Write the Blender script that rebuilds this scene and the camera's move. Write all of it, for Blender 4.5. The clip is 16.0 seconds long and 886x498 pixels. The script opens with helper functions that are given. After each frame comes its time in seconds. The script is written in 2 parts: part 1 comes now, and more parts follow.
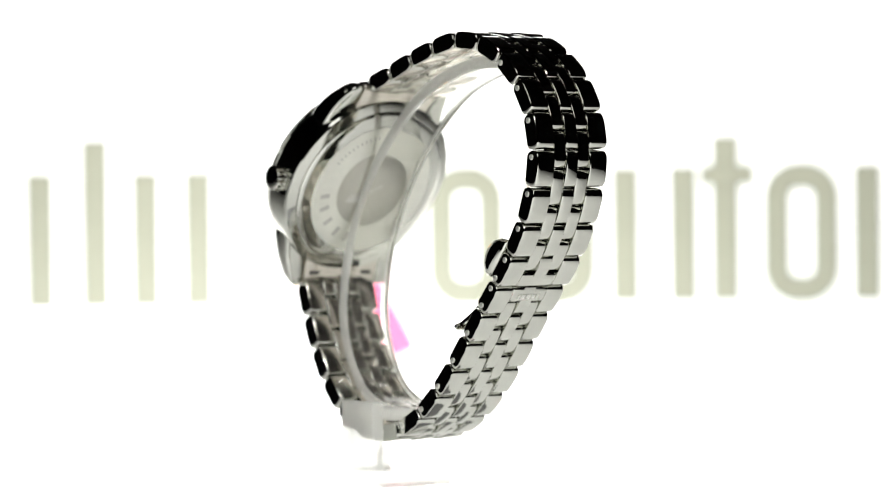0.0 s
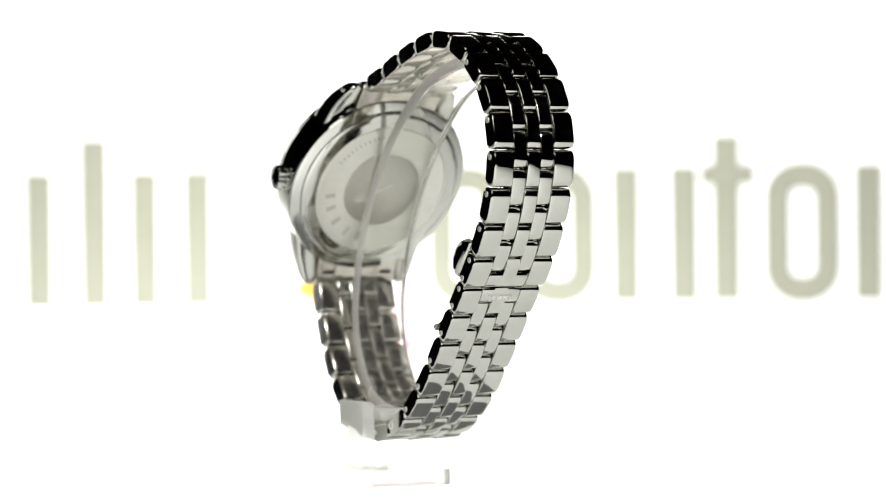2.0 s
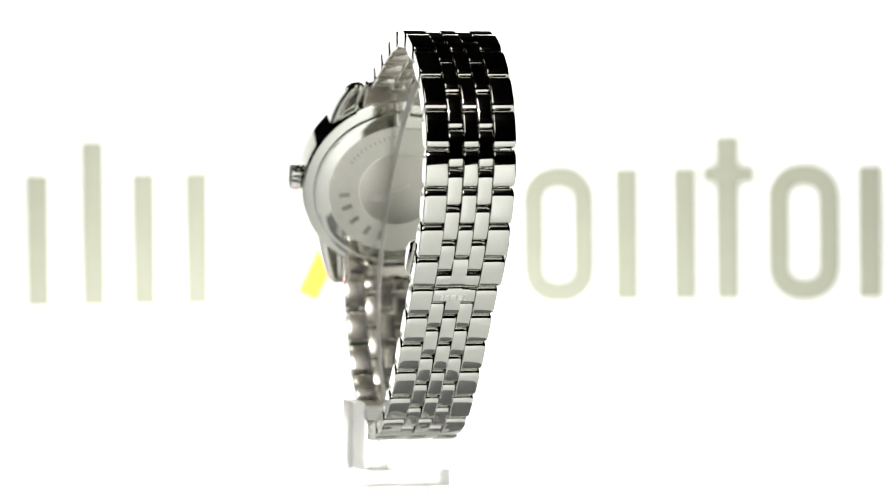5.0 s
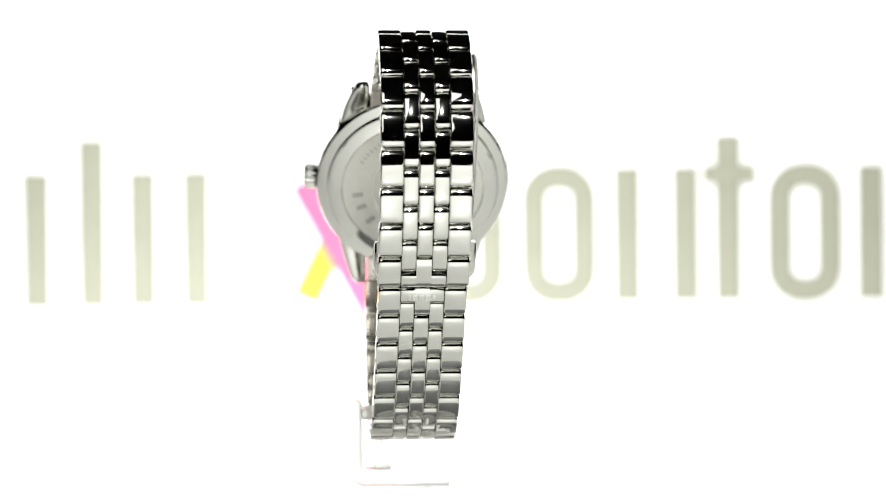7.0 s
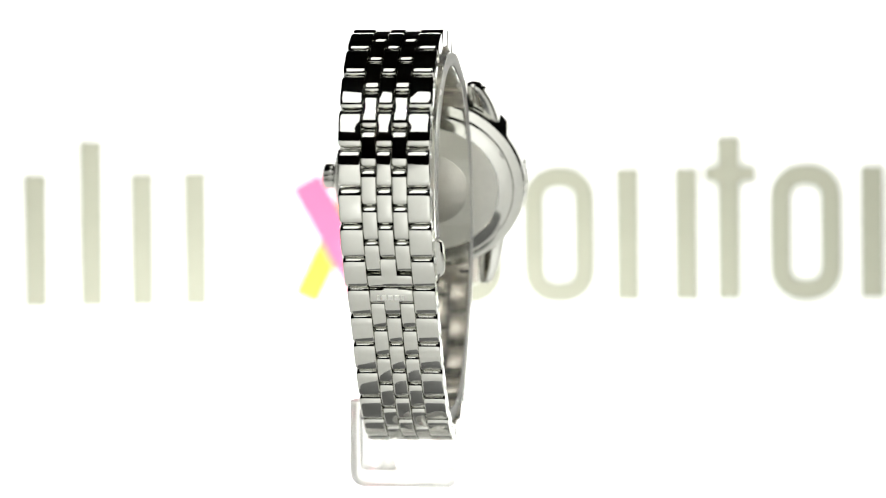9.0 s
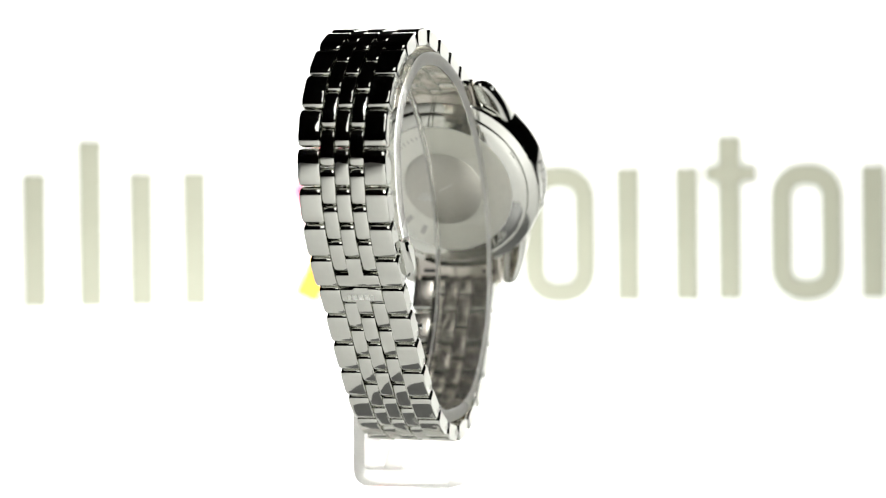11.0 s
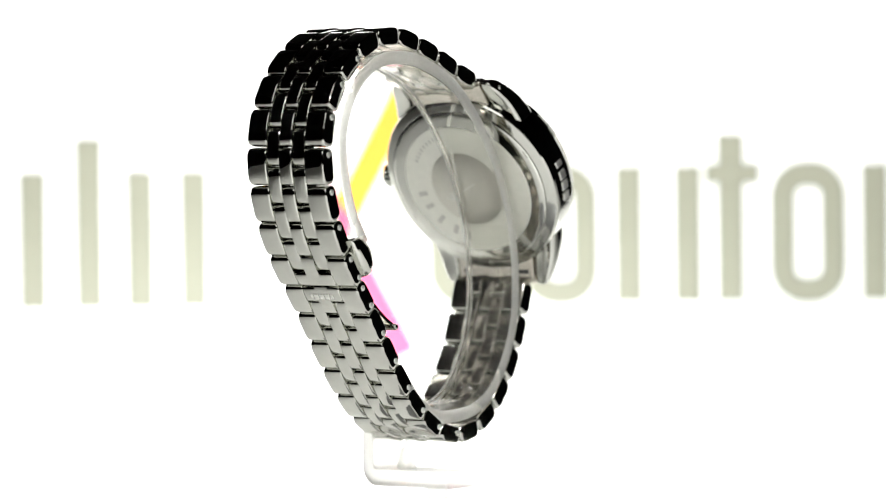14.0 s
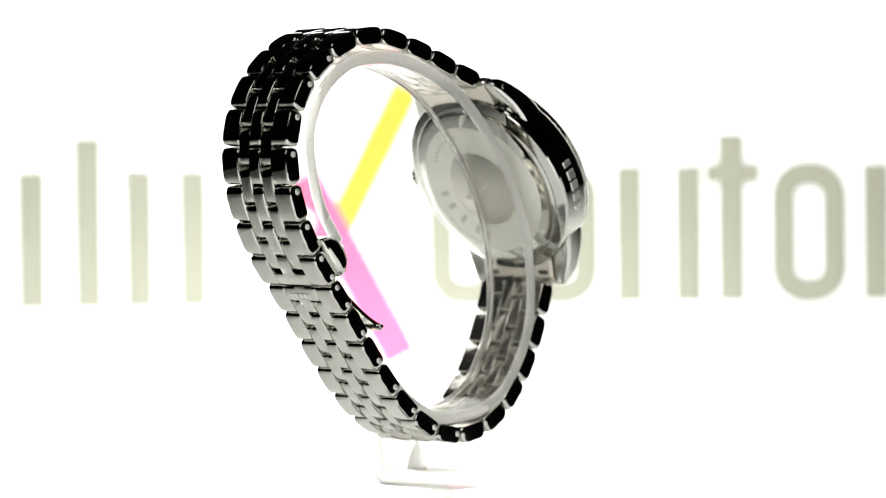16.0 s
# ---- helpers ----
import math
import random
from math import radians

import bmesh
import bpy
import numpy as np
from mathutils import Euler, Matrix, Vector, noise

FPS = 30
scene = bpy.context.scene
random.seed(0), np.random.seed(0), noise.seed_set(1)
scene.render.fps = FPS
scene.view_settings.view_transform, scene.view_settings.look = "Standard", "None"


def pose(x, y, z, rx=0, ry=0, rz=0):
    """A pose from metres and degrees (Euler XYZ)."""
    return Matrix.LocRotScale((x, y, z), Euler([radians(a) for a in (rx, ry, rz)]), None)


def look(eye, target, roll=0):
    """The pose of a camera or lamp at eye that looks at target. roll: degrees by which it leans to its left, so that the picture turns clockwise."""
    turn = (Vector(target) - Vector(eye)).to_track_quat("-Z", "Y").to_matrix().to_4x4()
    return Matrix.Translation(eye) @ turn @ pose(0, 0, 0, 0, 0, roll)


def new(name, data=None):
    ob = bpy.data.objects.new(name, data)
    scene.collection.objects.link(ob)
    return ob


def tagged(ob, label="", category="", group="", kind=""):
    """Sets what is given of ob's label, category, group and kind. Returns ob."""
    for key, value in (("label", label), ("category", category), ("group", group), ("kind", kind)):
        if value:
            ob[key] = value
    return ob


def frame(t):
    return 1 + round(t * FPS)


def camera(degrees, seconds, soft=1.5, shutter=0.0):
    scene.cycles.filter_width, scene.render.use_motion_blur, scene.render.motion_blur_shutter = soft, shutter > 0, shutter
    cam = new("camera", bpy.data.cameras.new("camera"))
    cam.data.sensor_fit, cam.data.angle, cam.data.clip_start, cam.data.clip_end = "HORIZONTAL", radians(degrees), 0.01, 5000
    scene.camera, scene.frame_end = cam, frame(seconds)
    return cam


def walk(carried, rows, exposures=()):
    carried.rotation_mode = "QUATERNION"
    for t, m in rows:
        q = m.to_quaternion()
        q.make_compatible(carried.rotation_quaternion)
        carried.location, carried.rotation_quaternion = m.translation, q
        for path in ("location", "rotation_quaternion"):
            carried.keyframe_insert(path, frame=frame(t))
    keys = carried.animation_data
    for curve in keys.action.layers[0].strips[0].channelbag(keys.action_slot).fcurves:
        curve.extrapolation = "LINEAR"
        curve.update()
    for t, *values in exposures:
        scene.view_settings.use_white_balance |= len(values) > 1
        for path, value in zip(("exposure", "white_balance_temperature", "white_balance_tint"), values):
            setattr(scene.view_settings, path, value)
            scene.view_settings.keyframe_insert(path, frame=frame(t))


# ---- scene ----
MM = 0.001
LIFT = 80.0                 # mm from the table to the middle of the picture
AXIS = 1.6                  # mm from the origin to the turntable's axis, in x
SPIN = 5.0783               # degrees a second of the turntable

# ---- camera ----
cam = camera(12.0, 16.0, soft=1.15)
cam.data.dof.use_dof = True
cam.data.dof.focus_distance = 0.838
cam.data.dof.aperture_fstop = 14.5


def eye_pose(t):
    y, z = -867.1 + 1.396 * (t - 8), LIFT + 23.6 - 0.038 * (t - 8)
    return pose(0.95 * MM, y * MM, z * MM, 90 - 1.558, 0, 0)


walk(cam, [(t, eye_pose(t)) for t in range(0, 17)])

# ---- world and lamps ----
world = bpy.data.worlds.new("studio_world")
scene.world = world
world.use_nodes = True
world.node_tree.nodes["Background"].inputs["Color"].default_value = (0.75, 0.8, 0.9, 1)
world.node_tree.nodes["Background"].inputs["Strength"].default_value = 0.02


def spot_lamp(name, eye, target, watts, cone, blend=1.0, radius=0.03, colour=(1, 1, 1)):
    data = bpy.data.lights.new(name, "SPOT")
    data.energy, data.spot_size, data.spot_blend, data.shadow_soft_size, data.color = watts, radians(cone), blend, radius, colour
    ob = new(name, data)
    ob.matrix_world = look(eye, target)
    return ob


def strip_lamp(name, eye, target, length, width, watts, spread=160, colour=(1.0, 1.0, 0.98)):
    data = bpy.data.lights.new(name, "AREA")
    data.shape, data.size, data.size_y, data.energy, data.color, data.spread = "RECTANGLE", length, width, watts, colour, radians(spread)
    new(name, data).matrix_world = look(eye, target)


# fill strips over and under the board, which they face; a spot over the table and a softbox beside the camera
# the three board strips are unseen, added to whiten it, most left of its middle
strip_lamp("top_fill", (0.0, 0.125, 0.262), (0.0, 0.22, 0.20), 0.40, 0.012, 1.45, 180)
strip_lamp("foot_fill", (0.0, 0.125, 0.008), (0.0, 0.22, 0.012), 0.36, 0.008, 0.23, 180)
strip_lamp("hot_spot_fill", (-0.036, 0.125, 0.009), (-0.036, 0.22, 0.05), 0.15, 0.006, 0.26, 180)
spot_lamp("table_lamp", (0.10, -1.30, 1.25), (0.10, -0.40, 0.0), 300.0, 34.0, 1.0, 0.02)
strip_lamp("softbox_lamp", (-0.31, -1.05, 1.02), (0.0, 0.0, 0.08), 0.50, 1.05, 2.0, 140)
scene.view_settings.exposure = 0.0


# ---- materials ----
def nodes_of(name):
    m = bpy.data.materials.new(name)
    m.use_nodes = True
    nt = m.node_tree
    return m, nt, nt.nodes["Principled BSDF"]


def add(nt, kind, **values):
    n = nt.nodes.new(kind)
    for key, value in values.items():
        n.inputs[key].default_value = value
    return n


def surface(name, colour, rough=0.5, metal=0.0, grain=800.0, vary=0.08, bump=0.0, rough_vary=0.05, transmission=0.0, ior=1.45, stretch=(1, 1, 1)):
    """A principled material whose colour and roughness vary at two scales, with fine relief."""
    m, nt, b = nodes_of(name)
    b.inputs["Metallic"].default_value = metal
    b.inputs["IOR"].default_value = ior
    b.inputs["Transmission Weight"].default_value = transmission
    co = nt.nodes.new("ShaderNodeTexCoord")
    mp = nt.nodes.new("ShaderNodeMapping")
    mp.inputs["Scale"].default_value = stretch
    nt.links.new(co.outputs["Object"], mp.inputs["Vector"])
    fine = add(nt, "ShaderNodeTexNoise", Scale=grain, Detail=3.0)
    broad = add(nt, "ShaderNodeTexNoise", Scale=grain / 12, Detail=2.0)
    for n in (fine, broad):
        nt.links.new(mp.outputs["Vector"], n.inputs["Vector"])
    mix = nt.nodes.new("ShaderNodeMath")
    mix.operation = "ADD"
    nt.links.new(fine.outputs["Fac"], mix.inputs[0])
    nt.links.new(broad.outputs["Fac"], mix.inputs[1])
    ramp = add(nt, "ShaderNodeMapRange")
    ramp.inputs["From Min"].default_value, ramp.inputs["From Max"].default_value = 0.6, 1.4
    ramp.inputs["To Min"].default_value, ramp.inputs["To Max"].default_value = 1 - vary, 1 + vary
    nt.links.new(mix.outputs[0], ramp.inputs["Value"])
    tint = nt.nodes.new("ShaderNodeVectorMath")
    tint.operation = "SCALE"
    tint.inputs[0].default_value = colour
    nt.links.new(ramp.outputs["Result"], tint.inputs["Scale"])
    nt.links.new(tint.outputs["Vector"], b.inputs["Base Color"])
    rr = add(nt, "ShaderNodeMapRange")
    rr.inputs["From Min"].default_value, rr.inputs["From Max"].default_value = 0.3, 0.7
    rr.inputs["To Min"].default_value, rr.inputs["To Max"].default_value = max(0.0, rough - rough_vary), rough + rough_vary
    nt.links.new(broad.outputs["Fac"], rr.inputs["Value"])
    nt.links.new(rr.outputs["Result"], b.inputs["Roughness"])
    if bump:
        bp = add(nt, "ShaderNodeBump", Strength=bump, Distance=0.0001)
        nt.links.new(fine.outputs["Fac"], bp.inputs["Height"])
        nt.links.new(bp.outputs["Normal"], b.inputs["Normal"])
    return m


POLISHED = surface("polished_steel", (0.645, 0.65, 0.60), 0.05, 1.0, 900, 0.03, 0.0, 0.025)
CASEBACK = surface("brushed_caseback", (0.84, 0.84, 0.77), 0.42, 1.0, 500, 0.05, 0.03, 0.04)
SATIN = surface("satin_steel", (0.62, 0.61, 0.55), 0.38, 1.0, 700, 0.05, 0.04, 0.05)
INNER = surface("inner_steel", (0.68, 0.64, 0.57), 0.22, 1.0, 700, 0.05, 0.02, 0.05)
ENGRAVED = surface("engraved_steel", (0.56, 0.55, 0.51), 0.30, 1.0, 900, 0.06, 0.05, 0.05)
RELIEF = surface("bead_blasted_steel", (0.78, 0.78, 0.74), 0.45, 1.0, 900, 0.05, 0.04, 0.06)
# near black that stands for the shade inside notches and slots
RECESS_SHADE = surface("recess_shade", (0.03, 0.03, 0.03), 0.5, 0.0, 800, 0.1)


def milky(name, share, rough, ior):
    """Clear plastic with a share of light scattered forwards and back in it."""
    m = surface(name, (0.98, 0.98, 0.96), rough, 0.0, 300, 0.01, 0.0, rough * 0.4, 1.0, ior)
    nt = m.node_tree
    clear, out = nt.nodes["Principled BSDF"], nt.nodes["Material Output"]
    through_light = add(nt, "ShaderNodeBsdfTranslucent", Color=(0.95, 0.95, 0.92, 1))
    back_light = add(nt, "ShaderNodeBsdfDiffuse", Color=(0.93, 0.93, 0.90, 1))
    scatter = add(nt, "ShaderNodeMixShader", Fac=0.25)
    nt.links.new(through_light.outputs[0], scatter.inputs[1])
    nt.links.new(back_light.outputs[0], scatter.inputs[2])
    grain = add(nt, "ShaderNodeTexNoise", Scale=160.0, Detail=2.0)
    spread = add(nt, "ShaderNodeMapRange")
    spread.inputs["To Min"].default_value, spread.inputs["To Max"].default_value = share * 0.7, share * 1.3
    nt.links.new(grain.outputs["Fac"], spread.inputs["Value"])
    both = nt.nodes.new("ShaderNodeMixShader")
    nt.links.new(spread.outputs["Result"], both.inputs[0])
    nt.links.new(clear.outputs[0], both.inputs[1])
    nt.links.new(scatter.outputs[0], both.inputs[2])
    nt.links.new(both.outputs[0], out.inputs["Surface"])
    return m


ACRYLIC = milky("clear_acrylic", 0.035, 0.01, 1.16)
MOULDED = milky("moulded_acrylic", 0.46, 0.08, 1.068)
FROST = milky("frosted_acrylic", 0.50, 0.22, 1.05)
CRYSTAL = surface("watch_crystal", (1, 1, 1), 0.01, 0.0, 300, 0.0, 0.0, 0.0, 1.0, 1.5)
DIAL = surface("pearl_dial", (0.7, 0.72, 0.78), 0.3, 0.0, 400, 0.05)
WHITE = surface("white_card", (0.84, 0.84, 0.83), 0.6, 0.0, 120, 0.015, 0.02)
TABLE = surface("white_table", (0.55, 0.55, 0.53), 0.45, 0.0, 90, 0.02, 0.02)
DISC = surface("grey_turntable", (0.10, 0.10, 0.10), 0.4, 0.0, 200, 0.08)
GREY = surface("grey_print", (0.23, 0.234, 0.182), 0.6, 0.0, 150, 0.05)
PINK = surface("pink_print", (0.78, 0.10, 0.21), 0.6, 0.0, 150, 0.04)
YELLOW = surface("yellow_print", (0.86, 0.33, 0.033), 0.6, 0.0, 150, 0.04)
BLACKROOM = surface("dark_wall_paint", (0.012, 0.012, 0.013), 0.9, 0.0, 8, 0.15)
BLACKFLOOR = surface("dark_floor", (0.02, 0.019, 0.018), 0.8, 0.0, 10, 0.15)


# ---- building helpers, in millimetres ----
def to_mesh(name, bm, material, sharp=35):
    for v in bm.verts:
        v.co *= MM
    bmesh.ops.recalc_face_normals(bm, faces=bm.faces)
    for f in bm.faces:
        f.smooth = True
    for e in bm.edges:                        # flat end caps, smooth flanks
        e.smooth = e.calc_face_angle(0.0) < radians(sharp) and all(len(f.verts) < 9 for f in e.link_faces)
    me = bpy.data.meshes.new(name)
    bm.to_mesh(me)
    bm.free()
    me.materials.append(material)
    return me


def part(name, data, parent, at=None, label=""):
    ob = new(name, data)
    ob.parent = parent
    if at is not None:
        ob.matrix_basis = at
    if label:
        ob["label"] = label
    return ob


def place(origin, ex, ey, ez):
    m = Matrix((ex, ey, ez)).transposed().to_4x4()
    m.translation = Vector(origin) * MM
    return m


def loft(loops, closed_ends=True):
    """Skins rings of equal length."""
    bm = bmesh.new()
    rings = [[bm.verts.new(co) for co in loop] for loop in loops]
    n = len(rings[0])
    for a, b in zip(rings, rings[1:]):
        for i in range(n):
            bm.faces.new((a[i], a[(i + 1) % n], b[(i + 1) % n], b[i]))
    if closed_ends:
        bm.faces.new(rings[0])
        bm.faces.new(rings[-1])
    return bm


def lathe(profile, steps=96):
    """Turns (radius, z) points about z; a radius of 0 closes the end."""
    bm = bmesh.new()
    rings = []
    for r, z in profile:
        if r < 1e-6:
            rings.append([bm.verts.new((0, 0, z))])
        else:
            rings.append([bm.verts.new((r * math.cos(2 * math.pi * i / steps), r * math.sin(2 * math.pi * i / steps), z)) for i in range(steps)])
    for a, b in zip(rings, rings[1:]):
        for i in range(steps):
            j = (i + 1) % steps
            if len(a) == 1 and len(b) == 1:
                continue
            if len(a) == 1:
                bm.faces.new((a[0], b[i], b[j]))
            elif len(b) == 1:
                bm.faces.new((a[i], a[j], b[0]))
            else:
                bm.faces.new((a[i], a[j], b[j], b[i]))
    return bm


def prism(outline, x0, x1, bevel=0.25, round_lo=0.0, round_hi=0.0):
    """A plate with the outline (a, b) in the yz plane between x0 and x1, its long edges eased; round_lo and round_hi
    draw its length in towards that side, so that the corners are round in plan."""
    ca = sum(p[0] for p in outline) / len(outline)
    cb = sum(p[1] for p in outline) / len(outline)

    def ring(x, cut, shrink):
        out = []
        for a, b in outline:
            d = math.hypot(a - ca, b - cb)
            k = (d - cut) / d
            out.append((x, ca + (a - ca) * k * (1 - shrink), cb + (b - cb) * k))
        return out
    steps = ((0.0, 1.0, 1.0), (0.13, 0.5, 0.62), (0.5, 0.13, 0.3), (1.0, 0.0, 0.14))
    lo = [ring(x0 + bevel * x, bevel * c, round_lo * r) for x, c, r in steps]
    hi = [ring(x1 - bevel * x, bevel * c, round_hi * r) for x, c, r in reversed(steps)]
    if round_lo:
        lo.append(ring(x0 + bevel + 0.5, 0, round_lo * 0.03))
    if round_hi:
        hi.insert(0, ring(x1 - bevel - 0.5, 0, round_hi * 0.03))
    return loft(lo + hi)


def box(x0, x1, y0, y1, z0, z1, bevel=0.3, segments=2):
    bm = bmesh.new()
    bmesh.ops.create_cube(bm, size=1)
    for v in bm.verts:
        v.co = ((x0 + x1) / 2 + v.co.x * (x1 - x0), (y0 + y1) / 2 + v.co.y * (y1 - y0), (z0 + z1) / 2 + v.co.z * (z1 - z0))
    if bevel:
        bmesh.ops.bevel(bm, geom=list(bm.edges), offset=bevel, segments=segments, affect="EDGES", profile=0.5)
    return bm


def spline(points, step=0.25):
    """A smooth curve through (y, z) points, as evenly stepped points."""
    p = [Vector(q) for q in points]
    p = [2 * p[0] - p[1]] + p + [2 * p[-1] - p[-2]]
    fine = []
    for i in range(1, len(p) - 2):
        a, b, c, d = p[i - 1:i + 3]
        for k in range(40):
            t = k / 40
            fine.append(0.5 * (2 * b + (c - a) * t + (2 * a - 5 * b + 4 * c - d) * t * t + (3 * b - a - 3 * c + d) * t ** 3))
    fine.append(p[-2])
    run = [0.0]
    for a, b in zip(fine, fine[1:]):
        run.append(run[-1] + (b - a).length)
    count = int(run[-1] / step)
    out, j = [], 0
    for k in range(count + 1):
        s = run[-1] * k / count
        while run[j + 1] < s and j < len(run) - 2:
            j += 1
        f = (s - run[j]) / max(1e-9, run[j + 1] - run[j])
        out.append(fine[j].lerp(fine[j + 1], f))
    return out, run[-1]


def along(path, f):
    """The point at fraction f of an evenly stepped path."""
    k = min(max(f, 0.0), 1.0) * (len(path) - 1)
    i = min(int(k), len(path) - 2)
    return path[i].lerp(path[i + 1], k - i)


# ---- setting ----
def setting():
    def slab(name, x0, x1, y0, y1, z0, z1, mat, label, bevel=0.0):
        ob = new(name, to_mesh(name, box(x0, x1, y0, y1, z0, z1, bevel), mat))
        return tagged(ob, label, name.split("_")[0], kind="structure")
    slab("backdrop", -315, 232, 220, 224, 0, 208, WHITE, "plain white backdrop board behind the turntable", 0.8)
    slab("table", -500, 500, -555, 262, -30, 0, TABLE, "white table top under the watch stand", 2.0)
    slab("floor", -1600, 1600, -2200, 1000, -780, -760, BLACKFLOOR, "dark studio floor")
    slab("ceiling", -1600, 1600, -2200, 1000, 1700, 1720, BLACKROOM, "dark studio ceiling")
    slab("wall_north", -1600, 1600, 1000, 1100, -760, 1700, BLACKROOM, "dark painted studio wall")
    slab("wall_south", -1600, 1600, -2300, -2200, -760, 1700, BLACKROOM, "dark painted studio wall")
    slab("wall_west", -1700, -1600, -2200, 1000, -760, 1700, BLACKROOM, "dark painted studio wall")
    slab("wall_east", 1600, 1700, -2200, 1000, -760, 1700, BLACKROOM, "dark painted studio wall")


# ---- the sign on the backdrop: plain bars and rings ----
def sign():
    root = new("wall_sign")
    root.matrix_world = pose(0, 0.2194, LIFT * MM, 0, -0.65, 0)
    tagged(root, "olive grey bars and rings with a crossed yellow and pink mark", "sign")

    def rounded(cx, cz, w, h, r, n=8):
        pts = []
        for qx, qz, a0 in ((1, 1, 0), (-1, 1, 90), (-1, -1, 180), (1, -1, 270)):
            for k in range(n + 1):
                a = radians(a0 + 90 * k / n)
                pts.append((cx + qx * (w / 2 - r) + r * math.cos(a), cz + qz * (h / 2 - r) + r * math.sin(a)))
        return pts

    def bar(name, cx, cz, w, h, mat, turn=0.0, y=0.0, label=""):
        pts = [(x, 0, z) for x, z in rounded(0, 0, w, h, 0.4, 3)]
        data = to_mesh(name, loft([[(x, 0.5, z) for x, _, z in pts], [(x, 0, z) for x, _, z in pts]]), mat)
        part(name, data, root, pose(cx * MM, y * MM, cz * MM, 0, turn, 0), label)

    def ring(name, cx, cz, w, h, stroke):
        outer, inner = rounded(cx, cz, w, h, w * 0.45), rounded(cx, cz, w - 2 * stroke, h - 2 * stroke, w * 0.45 - stroke)
        loops = [[(x, 0.5, z) for x, z in outer], [(x, 0, z) for x, z in outer], [(x, 0, z) for x, z in inner], [(x, 0.5, z) for x, z in inner]]
        bm = loft(loops, False)
        part(name, to_mesh(name, bm, GREY), root)

    low, mid = -20.0, 14.5
    for cx, top in ((-118.8, mid), (-104.0, mid), (-89.6, 23.1), (-76.5, mid), (-62.8, mid), (48.5, mid), (63.6, mid), (74.6, 22.4), (111.5, mid)):
        bar("bar", cx, (low + top) / 2, 6.5, top - low, GREY)
    bar("bar", 75.0, 12.6, 13.6, 4.6, GREY, 0.0, -0.15)
    for cx in (7.0, 30.9, 94.4):
        ring("ring", cx, (low + mid) / 2 + 0.1, 19.0, mid - low + 1.2, 6.0)
    bar("yellow_bar", -21.3, 8.4, 6.8, 60.0, YELLOW, 26.5, 0.0, "slanting yellow bar")
    bar("pink_bar", -22.2, -10.7, 8.4, 51.5, PINK, -28.0, -0.15, "slanting pink bar")


# ---- the watch; its space is centred on the turntable's axis ----
OFF = -4.50                                   # the bracelet's middle, mm from the axis
LOOP_TOP = ((7.2, 34.0), (-0.1, 36.4), (-7.8, 39.4), (-15.4, 41.7), (-23.0, 43.2), (-30.8, 42.0), (-37.8, 38.0), (-42.8, 33.0), (-45.9, 27.2),
            (-47.1, 20.8), (-46.2, 13.3), (-43.6, 6.2), (-39.8, -0.1), (-35.0, -6.0))
LOOP_LOW = ((-35.0, -6.0), (-29.8, -12.2), (-25.0, -18.4), (-20.0, -24.5), (-14.8, -30.0), (-8.8, -34.7), (-2.0, -37.7), (4.8, -38.1), (11.9, -36.0),
            (18.6, -30.8), (23.4, -23.9), (26.9, -16.3), (29.6, -7.3))
ROWS_TOP, ROWS_LOW = 13, 13
CASE_AT, TILT = (OFF, 17.8, 12.35), radians(28.3)
CASE = place(CASE_AT, (1, 0, 0), (0, -math.sin(TILT), math.cos(TILT)), (0, -math.cos(TILT), -math.sin(TILT)))


def link_mesh(name, width, length, material, thick=3.6, round_lo=0.0, round_hi=0.0):
    """A polished link: gently domed outside, flat and brushed inside, rounded ends and eased edges."""
    half, out = length / 2, []
    for k in range(11):                       # outer face, from one end to the other
        u = -1 + 2 * k / 10
        out.append((half * 0.965 * u, thick * 0.5 - 0.24 * u * u - 0.45 * abs(u) ** 8))
    out += [(half * 0.99, thick * 0.5 - 1.3), (half, 0.1), (half * 0.97, -thick * 0.25), (half * 0.88, -thick * 0.44),
            (half * 0.76, -thick * 0.5), (-half * 0.76, -thick * 0.5), (-half * 0.88, -thick * 0.44), (-half * 0.97, -thick * 0.25), (-half, 0.1),
            (-half * 0.99, thick * 0.5 - 1.3)]
    me = to_mesh(name, prism(out, -width / 2, width / 2, 0.33, round_lo, round_hi), material, 50)
    me.materials.append(INNER)
    for p in me.polygons:
        if p.normal.z < -0.9:
            p.material_index = 1
    return me


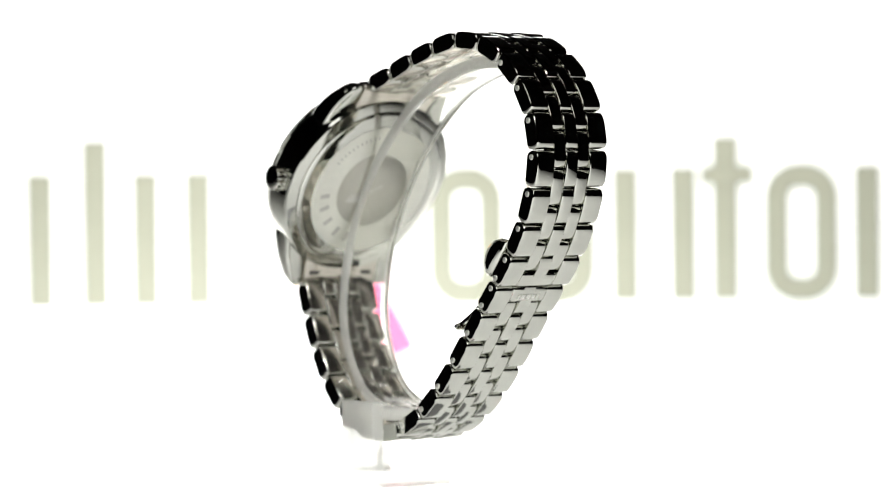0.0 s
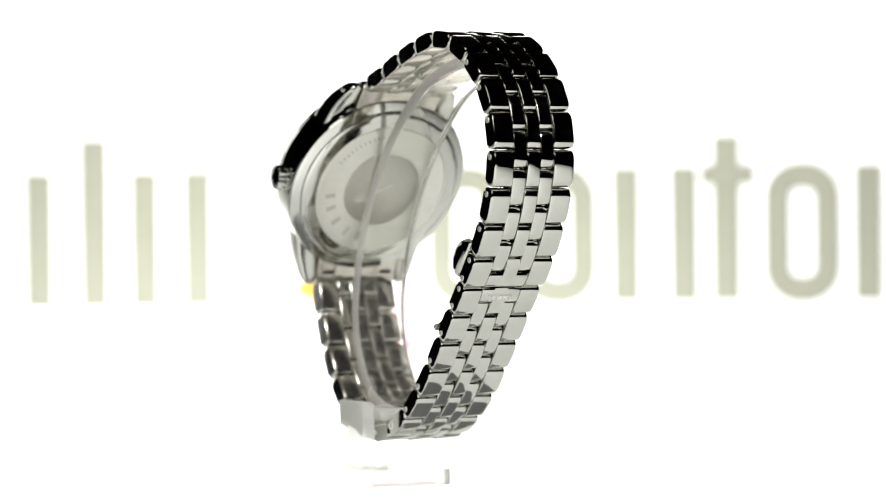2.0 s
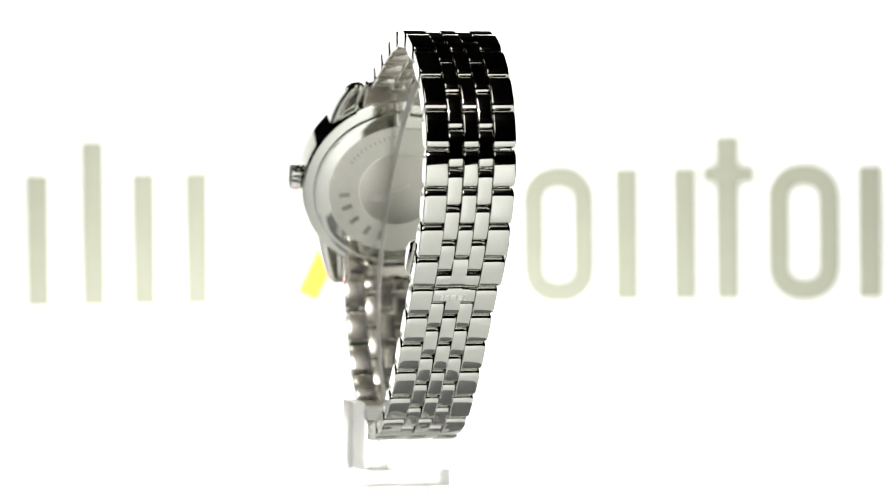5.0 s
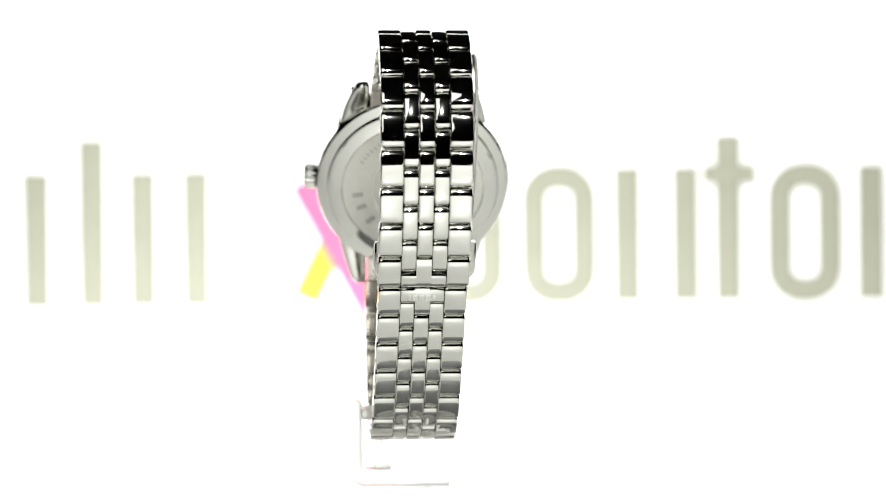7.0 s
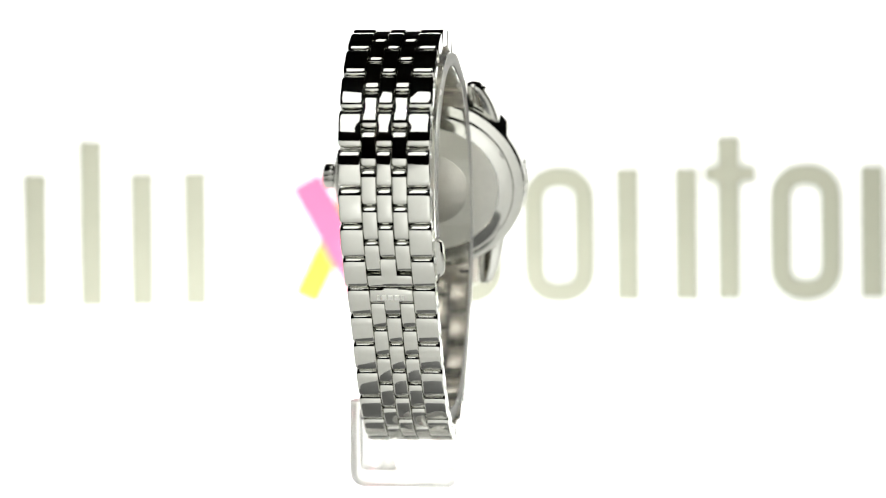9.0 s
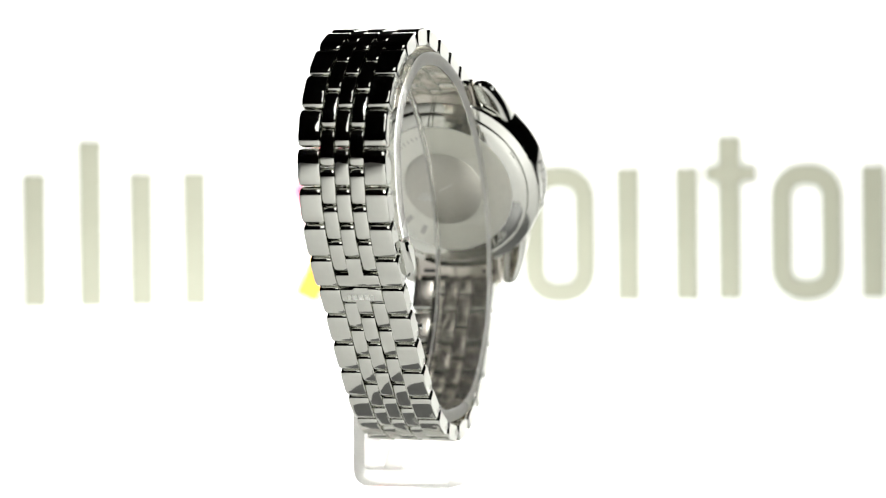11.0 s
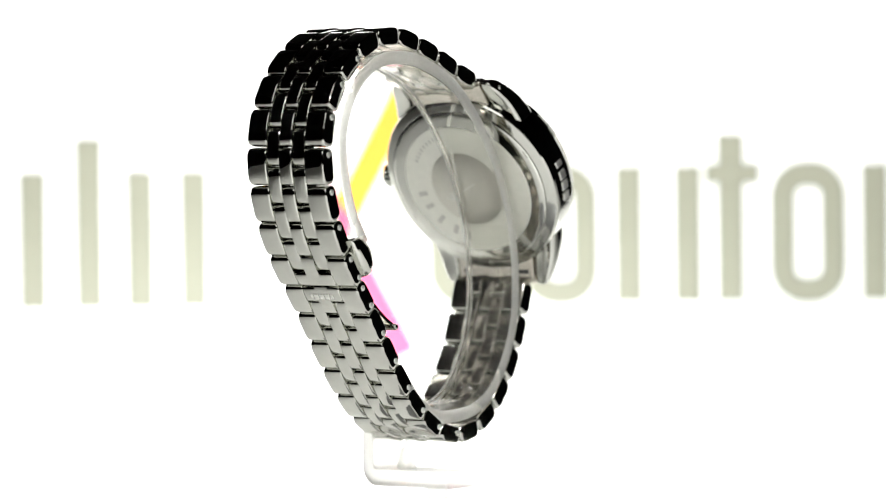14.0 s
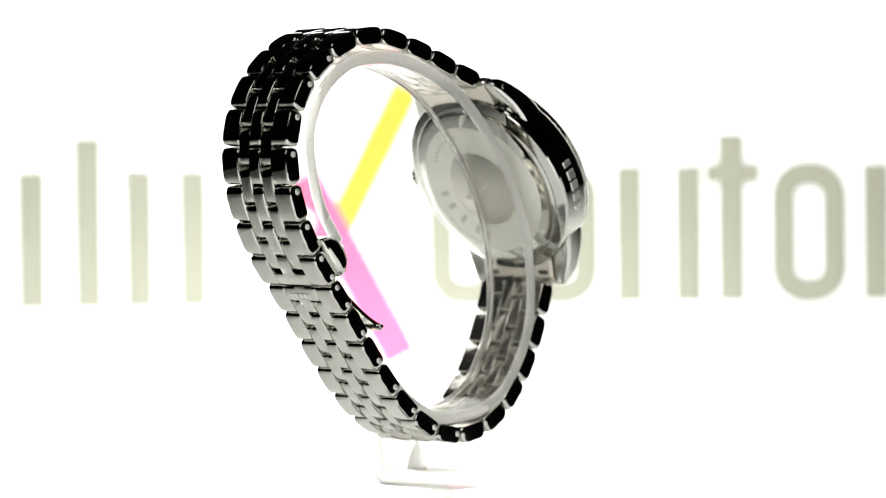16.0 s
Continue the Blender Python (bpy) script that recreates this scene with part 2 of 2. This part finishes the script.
def clasp_plate_mesh(narrow, wide, length, toward, thick=3.6):
    """A T-shaped plate: as long as a link in its middle, half as long at both sides, under one domed face."""
    half, full, short = length / 2, [], []
    for k in range(11):
        u = -1 + 2 * k / 10
        full.append((half * 0.965 * u, thick * 0.5 - 0.24 * u * u - 0.45 * abs(u) ** 8))
        w = 0.02 + 0.98 * (u + 1) / 2
        short.append((half * 0.965 * w, thick * 0.5 - 0.24 * w * w - 0.45 * (w ** 8 if u > 0 else abs(u) ** 8)))
    rim = [(0.99, thick * 0.5 - 1.3), (1.0, 0.1), (0.97, -thick * 0.25), (0.88, -thick * 0.44), (0.76, -thick * 0.5)]
    full += [(half * a, b) for a, b in rim] + [(-half * a, b) for a, b in reversed(rim)]
    short += [(half * a, b) for a, b in rim] + [(half * (1 - a), b) for a, b in reversed(rim)]

    def ring(x, outline, cut=0.0):
        return [(x, toward * (a - (cut if a > half * 0.5 else -cut) * 0.6), b - math.copysign(cut, b)) for a, b in outline]
    side = [(wide / 2, short, 0.4), (wide / 2 - 0.06, short, 0.18), (wide / 2 - 0.2, short, 0.05), (wide / 2 - 0.4, short, 0.0), (narrow / 2 + 0.03, short, 0.0), (narrow / 2, full, 0.0)]
    loops = [ring(-x, o, c) for x, o, c in side] + [ring(x, o, c) for x, o, c in reversed(side)]
    return to_mesh("clasp_plate", loft(loops), POLISHED, 40)


def watch():
    root = new("wrist_watch")
    tagged(root, "polished steel wrist watch with five-row link bracelet on a clear stand", "watch")
    root.matrix_world = pose(0, 0, LIFT * MM)

    # bracelet
    pin = to_mesh("pin", lathe([(0, 0.26), (0.36, 0.22), (0.58, 0.08), (0.58, -0.5)], 16), RELIEF)
    for points, rows, first, half_width in ((LOOP_TOP, ROWS_TOP, True, 9.05), (LOOP_LOW, ROWS_LOW, False, 8.75)):
        path, run = spline(points)
        pitch = run / rows
        ow, mw, cw = half_width * 0.5, half_width * 0.326, half_width * 0.33
        meshes = {-1: link_mesh("outer_link", ow, pitch - 0.12, POLISHED, 3.6, 0.15, 0.0), 1: link_mesh("outer_link", ow, pitch - 0.12, POLISHED, 3.6, 0.0, 0.15), "middle_link": link_mesh("middle_link", mw, pitch - 0.12, POLISHED, 3.4),
                  "center_link": link_mesh("center_link", cw, pitch - 0.12, POLISHED)}
        plate = clasp_plate_mesh(cw, cw + 2 * mw + 0.1, pitch - 0.12, 1 if first else -1)
        short = link_mesh("half_link", mw, pitch * 0.5 - 0.08, POLISHED, 3.4)

        def seat(f0, f1, x, drop=0.0):
            a, b = along(path, f0), along(path, f1)
            t = (b - a).normalized()
            n = Vector((-t.y, t.x))
            mid = (a + b) / 2
            if n.dot(mid - Vector((-8, 2))) < 0:
                n = -n
            mid = mid - n * drop
            ey, ez = Vector((0, t.x, t.y)), Vector((0, n.x, n.y))
            f = (f0 + f1) / 2                     # the bracelet leans a little from the clasp downwards
            lean = -0.4 * max(0.0, f - 0.55) / 0.45 if first else -0.4 - 0.55 * min(1.0, f * 1.9)
            return place((OFF + x + lean, mid.x, mid.y), ey.cross(ez), ey, ez), ey.cross(ez).x

        for k in range(rows):
            f0, f1 = k / rows, (k + 1) / rows
            last = (k == rows - 1) if first else (k == 0)
            for side in (-1, 1):
                m, sign_x = seat(f0, f1, side * (half_width - ow / 2))
                ob = part("outer_link", meshes[1 if side * sign_x > 0 else -1], root, m)
                toward = -1 if first else 1       # pins sit at the end away from the clasp
                spots = (-0.3, 0.32) if last else (0.3 * toward,)
                if k > 5 and first or not first and k < 7:
                    for s in spots:
                        face = side * sign_x
                        part("pin", pin, ob, place((face * (ow / 2), s * pitch, -0.35), (0, 0, -face), (0, 1, 0), (face, 0, 0)))
            h = 0.5 / rows
            if last:
                m, _ = seat(f0, f1, 0)
                part("clasp_plate", plate, root, m, "polished clasp plate with small relief marks")
            else:
                m, _ = seat(f0, f1, 0)
                part("center_link", meshes["center_link"], root, m)
            for side in (-1, 1):
                x = side * (cw / 2 + mw / 2 + 0.06)
                if not (first and last):
                    m, _ = seat(f0 + h, f1 + h, x, 0.15)
                    if not (not first and k == rows - 1):
                        part("middle_link", meshes["middle_link"], root, m)
                if first and k == 0 or not first and k == rows - 1:
                    m, _ = seat(f0, f0 + h, x, 0.15) if first else seat(f0 + h, f1, x, 0.15)
                    part("half_link", short, root, m)
    # raised plain marks on the clasp plate
    low_path, _ = spline(LOOP_LOW)
    marks = [(-2.6, 0.5), (-1.5, 0.9), (-0.2, 0.9), (1.1, 0.9), (2.2, 0.5)]
    a, b = along(low_path, 0.0), along(low_path, 1 / ROWS_LOW)
    t = (b - a).normalized()
    n = Vector((-t.y, t.x))
    if n.dot((a + b) / 2 - Vector((-8, 2))) < 0:
        n = -n
    mid = (a + b) / 2 + n * 1.80
    base = place((OFF - 0.4, mid.x, mid.y), (1, 0, 0), (0, t.x, t.y), (0, n.x, n.y))
    for x, w in marks:
        part("relief_mark", to_mesh("relief_mark", box(x - w / 2, x + w / 2, -2.2, -1.0, -0.1, 0.1, 0.06, 1), RELIEF), root, base)
    # push buttons at both sides of the clasp, inside the bracelet
    top_path, _ = spline(LOOP_TOP)
    a, b = along(top_path, 11.6 / 13), along(top_path, 13 / 13)
    t = (b - a).normalized()
    n = Vector((t.y, -t.x))
    if n.dot(a - Vector((-8, 2))) > 0:
        n = -n
    mid = (a + b) / 2 + n * 3.2
    outline = [(-4.4, -1.6), (-3.4, 0.8), (-1.8, 2.3), (0.4, 3.0), (2.6, 2.7), (4.6, 1.2), (5.4, -0.5), (5.0, -1.4), (3.6, -1.7)]
    for side in (-1, 1):
        data = to_mesh("clasp_button", prism(outline, 4.6, 10.1, 1.7), POLISHED, 50)
        m = place((OFF, mid.x, mid.y), (side, 0, 0), (0, t.x, t.y), (0, n.x, n.y))
        part("clasp_button", data, root, m, "domed polished push button of the folding clasp")
    # folded blades: thin curved plates that follow the inside of the bracelet
    for path2, f0, f1, drop0, drop1, name in ((top_path, 0.80, 1.0, 2.0, 2.6, "upper_blade"), (low_path, 0.0, 0.165, 1.6, 5.4, "lower_blade")):
        loops = []
        for k in range(13):
            f = f0 + (f1 - f0) * k / 12
            q, e = along(path2, f), along(path2, min(1, f + 0.01)) - along(path2, f - 0.01)
            e.normalize()
            nn = Vector((e.y, -e.x))
            if nn.dot(q - Vector((-8, 2))) > 0:
                nn = -nn
            d = drop0 + (drop1 - drop0) * (k / 12) ** 2
            p0, p1 = q + nn * d, q + nn * (d + 0.8)
            loops.append([(OFF - 6.6, p0.x, p0.y), (OFF + 6.6, p0.x, p0.y), (OFF + 6.6, p1.x, p1.y), (OFF - 6.6, p1.x, p1.y)])
        part(name, to_mesh(name, loft(loops), POLISHED), root)
    # tip of the lower blade with its cross pin
    tip = along(low_path, 0.168)
    m = place((OFF, tip.x + 4.6, tip.y + 3.4), (0, 0, 1), (0, 1, 0), (-1, 0, 0))
    part("blade_pin", to_mesh("blade_pin", lathe([(0, 7.6), (0.5, 7.5), (0.7, 7.2), (0.7, -7.2), (0.5, -7.5), (0, -7.6)], 16), POLISHED), root, m)

    # case
    part("case", to_mesh("case", lathe([(17.93, -1.5), (17.96, -0.92), (18.1, -0.86), (19.3, -1.25), (19.9, -1.5), (20.1, -1.75), (20.25, -2.2), (20.3, -2.9), (20.3, -7.9), (20.15, -8.4), (19.8, -8.95), (19.2, -9.2), (15.0, -9.25), (15.0, -1.9), (17.9, -1.9), (17.93, -1.5)], 160), POLISHED, 12), root, CASE)
    part("bezel", to_mesh("bezel", lathe([(19.3, -9.2), (19.75, -9.5), (19.6, -10.0), (18.2, -10.7), (17.2, -10.9), (16.8, -10.6), (16.6, -9.2)], 128), POLISHED), root, CASE)
    part("crystal", to_mesh("crystal", lathe([(0, -11.3), (9, -11.15), (16.4, -10.7), (16.5, -10.0), (0, -10.0)], 96), CRYSTAL), root, CASE)
    part("dial", to_mesh("dial", lathe([(0, -9.7), (16.5, -9.7), (16.5, -9.3), (0, -9.3)], 96), DIAL), root, CASE, "pale pearl dial under the crystal")
    back = part("caseback", to_mesh("caseback", lathe([(0, 0), (8.5, 0), (8.65, -0.05), (8.8, 0.0), (14.7, 0), (14.8, -0.05), (14.8, -1.7), (0, -1.7)], 160), CASEBACK, 14), root, CASE, "round steel caseback with engraved ring")
    part("back_ring", to_mesh("back_ring", lathe([(14.84, -0.05), (14.95, -0.03), (16.4, -0.3), (17.3, -0.5), (17.75, -0.7), (17.88, -0.8), (17.88, -1.8), (14.84, -1.8), (14.84, -0.05)], 160), POLISHED, 14), back, None, "polished screw ring of the caseback")
    part("center_disc", to_mesh("center_disc", lathe([(0, 0.06), (8.35, 0.06), (8.48, 0.0), (8.48, -0.1), (0, -0.1)], 96), SATIN), back, None, "satin darker centre disc of the caseback")
    # engraving round the caseback as plain bars
    bar_mesh = to_mesh("engraved_bar", box(-0.5, 0.5, -1.1, 1.1, -0.05, 0.05, 0), ENGRAVED)
    thin_mesh = to_mesh("engraved_bar", box(-0.14, 0.14, -0.4, 0.4, -0.05, 0.05, 0), ENGRAVED)

    def engrave(mesh, ang, rad):
        r = radians(ang)
        part("engraved_bar", mesh, back, place((rad * math.cos(r), rad * math.sin(r), 0.02), (-math.sin(r), math.cos(r), 0), (-math.cos(r), -math.sin(r), 0), (0, 0, 1)))
    for ang in (188, 203, 221, 240, 256):
        engrave(bar_mesh, ang, 11.6)
    for ang in range(100, 152, 5):
        r = radians(ang)
        part("engraved_bar", thin_mesh, back, place((12.4 * math.cos(r), 12.4 * math.sin(r), 0.02), (-math.sin(r), math.cos(r), 0), (-math.cos(r), -math.sin(r), 0), (0, 0, 1)))
    # raised marks on the centre disc: a fan, a slanting stroke and a small cluster
    fan_mesh = to_mesh("relief_bar", box(-0.16, 0.16, 0.3, 2.1, -0.05, 0.05, 0), RELIEF)
    for k in range(7):
        part("relief_bar", fan_mesh, back, pose(-3.9 * MM, -3.2 * MM, 0.1 * MM, 0, 0, 72 - 24 * k))
    stroke = to_mesh("relief_bar", box(-0.13, 0.13, -1.9, 1.9, -0.05, 0.05, 0), RELIEF)
    part("relief_bar", stroke, back, pose(0.6 * MM, 0.2 * MM, 0.1 * MM, 0, 0, -62))
    for x, y, a in ((3.0, 2.2, 35), (4.1, 3.0, -20), (3.7, 1.9, 80), (4.7, 2.2, 10)):
        part("relief_bar", thin_mesh, back, pose(x * MM, y * MM, 0.1 * MM, 0, 0, a))
    # wrench notches in the caseback ring, their shade drawn as near-black blocks
    notch = to_mesh("notch", box(-0.9, 0.9, -0.3, 0.3, -0.2, 0.05, 0.08, 1), RECESS_SHADE)
    for k in range(6):
        r = radians(25 + 60 * k)
        part("notch", notch, back, place((17.3 * math.cos(r), 17.3 * math.sin(r), -0.62), (-math.sin(r), math.cos(r), 0), (-math.cos(r), -math.sin(r), 0), (0, 0, 1)))
    # lugs: they leave the flank of the case broad and taper towards the bracelet
    def lug_ring(a, x0, x1, z0, z1, r):
        out = []
        for cx, cz, a0 in ((x1 - r, z1 - r, 0), (x0 + r, z1 - r, 90), (x0 + r, z0 + r, 180), (x1 - r, z0 + r, 270)):
            out += [(cx + r * math.cos(radians(a0 + k * 22.5)), a, cz + r * math.sin(radians(a0 + k * 22.5))) for k in range(5)]
        return out
    lug = ((12.5, 10.4, 15.4, -8.7, -3.2, 1.0), (15.0, 10.0, 15.0, -8.3, -3.0, 1.0), (17.5, 9.6, 14.4, -7.5, -2.7, 1.0), (19.5, 9.4, 13.8, -6.5, -2.1, 1.0),
           (21.5, 9.4, 13.1, -5.2, -1.3, 1.0), (22.8, 9.4, 12.5, -4.2, -0.9, 0.9), (23.5, 9.5, 11.9, -3.5, -0.9, 0.8), (23.8, 9.9, 11.3, -2.8, -1.2, 0.5))
    for side in (-1, 1):
        for end in (-1, 1):
            bm = loft([[(side * x, end * y, z) for x, y, z in lug_ring(*row)] for row in lug])
            part("lug", to_mesh("lug", bm, POLISHED, 40), root, CASE)
    # end pieces between the lugs
    for end in (-1, 1):
        piece = [(15.5 * end, -8.0), (19.5 * end, -6.6), (22.6 * end, -4.8), (23.9 * end, -3.2), (23.8 * end, -1.5), (23.0 * end, -1.0), (19.5 * end, -1.8), (15.5 * end, -2.6)]
        part("end_link", to_mesh("end_link", prism(piece, -9.1, 9.1, 0.3), INNER, 40), root, CASE)
        for side in (-1, 1):
            # slots at the lower end: dark blocks in place of shaded recesses
            if end < 0:
                part("slot", to_mesh("slot", box(side * 6.6 - 1.3, side * 6.6 + 1.3, 21.0 * end - 0.45, 21.0 * end + 0.45, -2.0, -1.35, 0.1, 1), RECESS_SHADE), root, CASE)
            part("spring_bar", to_mesh("spring_bar", lathe([(0, 0.3), (0.5, 0.25), (0.6, 0.1), (0.6, -1.6)], 16), POLISHED), root, CASE @ place((side * (12.9 if end > 0 else 12.3), 22.0 * end, -2.8), (0, 0, -side), (0, 1, 0), (side, 0, 0)))
    # crown: fluted knob on a short stem
    crown_at = CASE @ place((-19.3, 0, -5.2), (0, 0, 1), (0, 1, 0), (-1, 0, 0))
    loops = []
    for z, r, flute in ((0.0, 1.3, 0), (0.9, 1.35, 0), (0.95, 2.3, 0), (1.2, 2.65, 0.1), (1.5, 2.7, 0.34), (2.9, 2.7, 0.34), (3.3, 2.45, 0.16), (3.5, 1.9, 0), (3.6, 0.8, 0)):
        loops.append([((r - flute * (0.5 - 0.5 * math.cos(14 * 2 * math.pi * i / 112)) ** 2) * math.cos(2 * math.pi * i / 112), (r - flute * (0.5 - 0.5 * math.cos(14 * 2 * math.pi * i / 112)) ** 2) * math.sin(2 * math.pi * i / 112), z) for i in range(112)])
    part("crown", to_mesh("crown", loft(loops), POLISHED, 40), root, crown_at, "fluted polished crown")
    # raised plain marks on the flank of the case opposite the crown
    for k, w in enumerate((1.2, 1.9, 1.9, 1.7, 0.7)):
        r = radians(8 - 7 * k)
        data = to_mesh("flank_mark", box(-w / 2, w / 2, -1.05, 1.05, -0.3, 0.22, 0.1, 1), RELIEF)
        part("flank_mark", data, root, CASE @ place((20.3 * math.cos(r), 20.3 * math.sin(r), -5.2), (-math.sin(r), math.cos(r), 0), (0, 0, 1), (math.cos(r), math.sin(r), 0)), "raised satin bar")
    return root


# ---- the clear stand ----
RING = ((-33.8, 2.0), (-38.6, 8.5), (-41.6, 16.0), (-42.6, 24.0), (-39.2, 32.0), (-31.8, 37.4), (-22.0, 38.6), (-13.0, 37.0), (-3.6, 33.4), (4.1, 27.8), (10.0, 22.0), (14.7, 16.1), (18.2, 10.2),
        (20.7, 4.3), (22.4, -1.6), (23.3, -7.5), (23.5, -13.4), (22.3, -19.2), (19.5, -25.0), (15.3, -30.0), (9.5, -33.0), (3.0, -34.0), (-5.0, -33.8), (-11.5, -30.8), (-16.0, -27.2))


def stand():
    root = new("watch_stand")
    tagged(root, "clear acrylic display stand with a C-shaped ring and foot", "stand")
    root.matrix_world = pose(0, 0, LIFT * MM)
    path, run = spline(RING, 1.0)
    loops = []
    for i, q in enumerate(path):
        e = path[min(i + 1, len(path) - 1)] - path[max(i - 1, 0)]
        e.normalize()
        n = Vector((e.y, -e.x)) * 1.3
        c = 0.25
        a, b = q + n, q - n
        a2, b2 = q + n * 0.7, q - n * 0.7
        lo, hi = -7.0 + 0.04 * q.y, 4.0 + 0.045 * q.y      # it leans a little
        loops.append([(lo, a2.x, a2.y), (lo + c, a.x, a.y), (hi - c, a.x, a.y), (hi, a2.x, a2.y), (hi, b2.x, b2.y), (hi - c, b.x, b.y), (lo + c, b.x, b.y), (lo, b2.x, b2.y)])
    ring_part = part("ring", to_mesh("ring", loft(loops), ACRYLIC), root)
    for side, k in ((-1, 0), (1, 3)):
        rim = []
        for l in loops:                        # a rounded bead along the cut
            x0, a, b = l[k][0] + side * 0.04, Vector(l[1][1:]), Vector(l[5][1:])
            bead = [(x0 + side * 0.45 * math.sin(math.pi * u / 6), *a.lerp(b, 0.5 - 0.5 * math.cos(math.pi * u / 6))) for u in range(7)]
            rim.append(bead)
        part("cut_edge", to_mesh("cut_edge", loft(rim), FROST), ring_part, None, "frosted white cut edge")
    part("bridge", to_mesh("bridge", box(-16.0, -8.6, -4.0, 7.0, -35.0, -32.6, 0.8), MOULDED), root)
    # bent bracket: an upright plate that turns with a round corner into the foot
    corner = [(-15.0 - 3.4 * math.sin(radians(a)), -45.7 - 3.4 * math.cos(radians(a))) for a in range(0, 91, 15)]
    inner = [(-15.2 - 1.0 * math.sin(radians(a)), -44.6 - 1.0 * math.cos(radians(a))) for a in range(90, -1, -30)]
    side_view = [(2.4, -45.6), (2.4, -49.1)] + corner + [(-18.4, -31.3), (-16.2, -31.3)] + inner
    cx = -12.0
    loops = []
    for y, cut in ((-0.9, 0.5), (-0.75, 0.15), (-0.4, 0.0), (9.4, 0.0), (9.75, 0.15), (9.9, 0.5)):
        loops.append([(x - math.copysign(cut, x - cx), y, z + cut * (1 if z < -49 or x < -17 and z < -46 else -1 if z > -32 else 0)) for x, z in side_view])
    part("bracket", to_mesh("bracket", loft(loops), MOULDED), root)
    part("peg", to_mesh("peg", lathe([(0, -38.8), (0.25, -38.9), (0.35, -40.0), (0.6, -41.0), (1.2, -41.8), (1.6, -43.0), (1.9, -44.6), (2.1, -45.7), (0, -45.7)], 24), MOULDED), root, pose(-11.5 * MM, 5.3 * MM, 0))
    part("post", to_mesh("post", lathe([(0, -49.2), (2.1, -49.2), (2.1, -74.0), (9.0, -74.6), (9.0, -77.8), (0, -77.8)], 48), MOULDED), root, pose(-3.2 * MM, 4.2 * MM, 0))
    return root


def turntable():
    disc = new("turntable", to_mesh("turntable", lathe([(0, 2.1), (31, 2.1), (32, 1.6), (32, 0.05), (0, 0.05)], 96), DISC))
    return tagged(disc, "dark grey turntable disc on the white table", "turntable")


setting()
sign()
turntable_disc = turntable()
watch_root = watch()
stand_root = stand()


def motions():
    times = [0.5 * k for k in range(33)]
    for ob, z in ((watch_root, LIFT), (stand_root, LIFT), (turntable_disc, 0.0)):
        walk(ob, [(t, pose(AXIS * MM, 0, z * MM, 0, 0, -(SPIN * (t - 7.5938) + 0.006 * (t - 8) ** 2)) @ pose(-AXIS * MM, 0, 0)) for t in times])


motions()
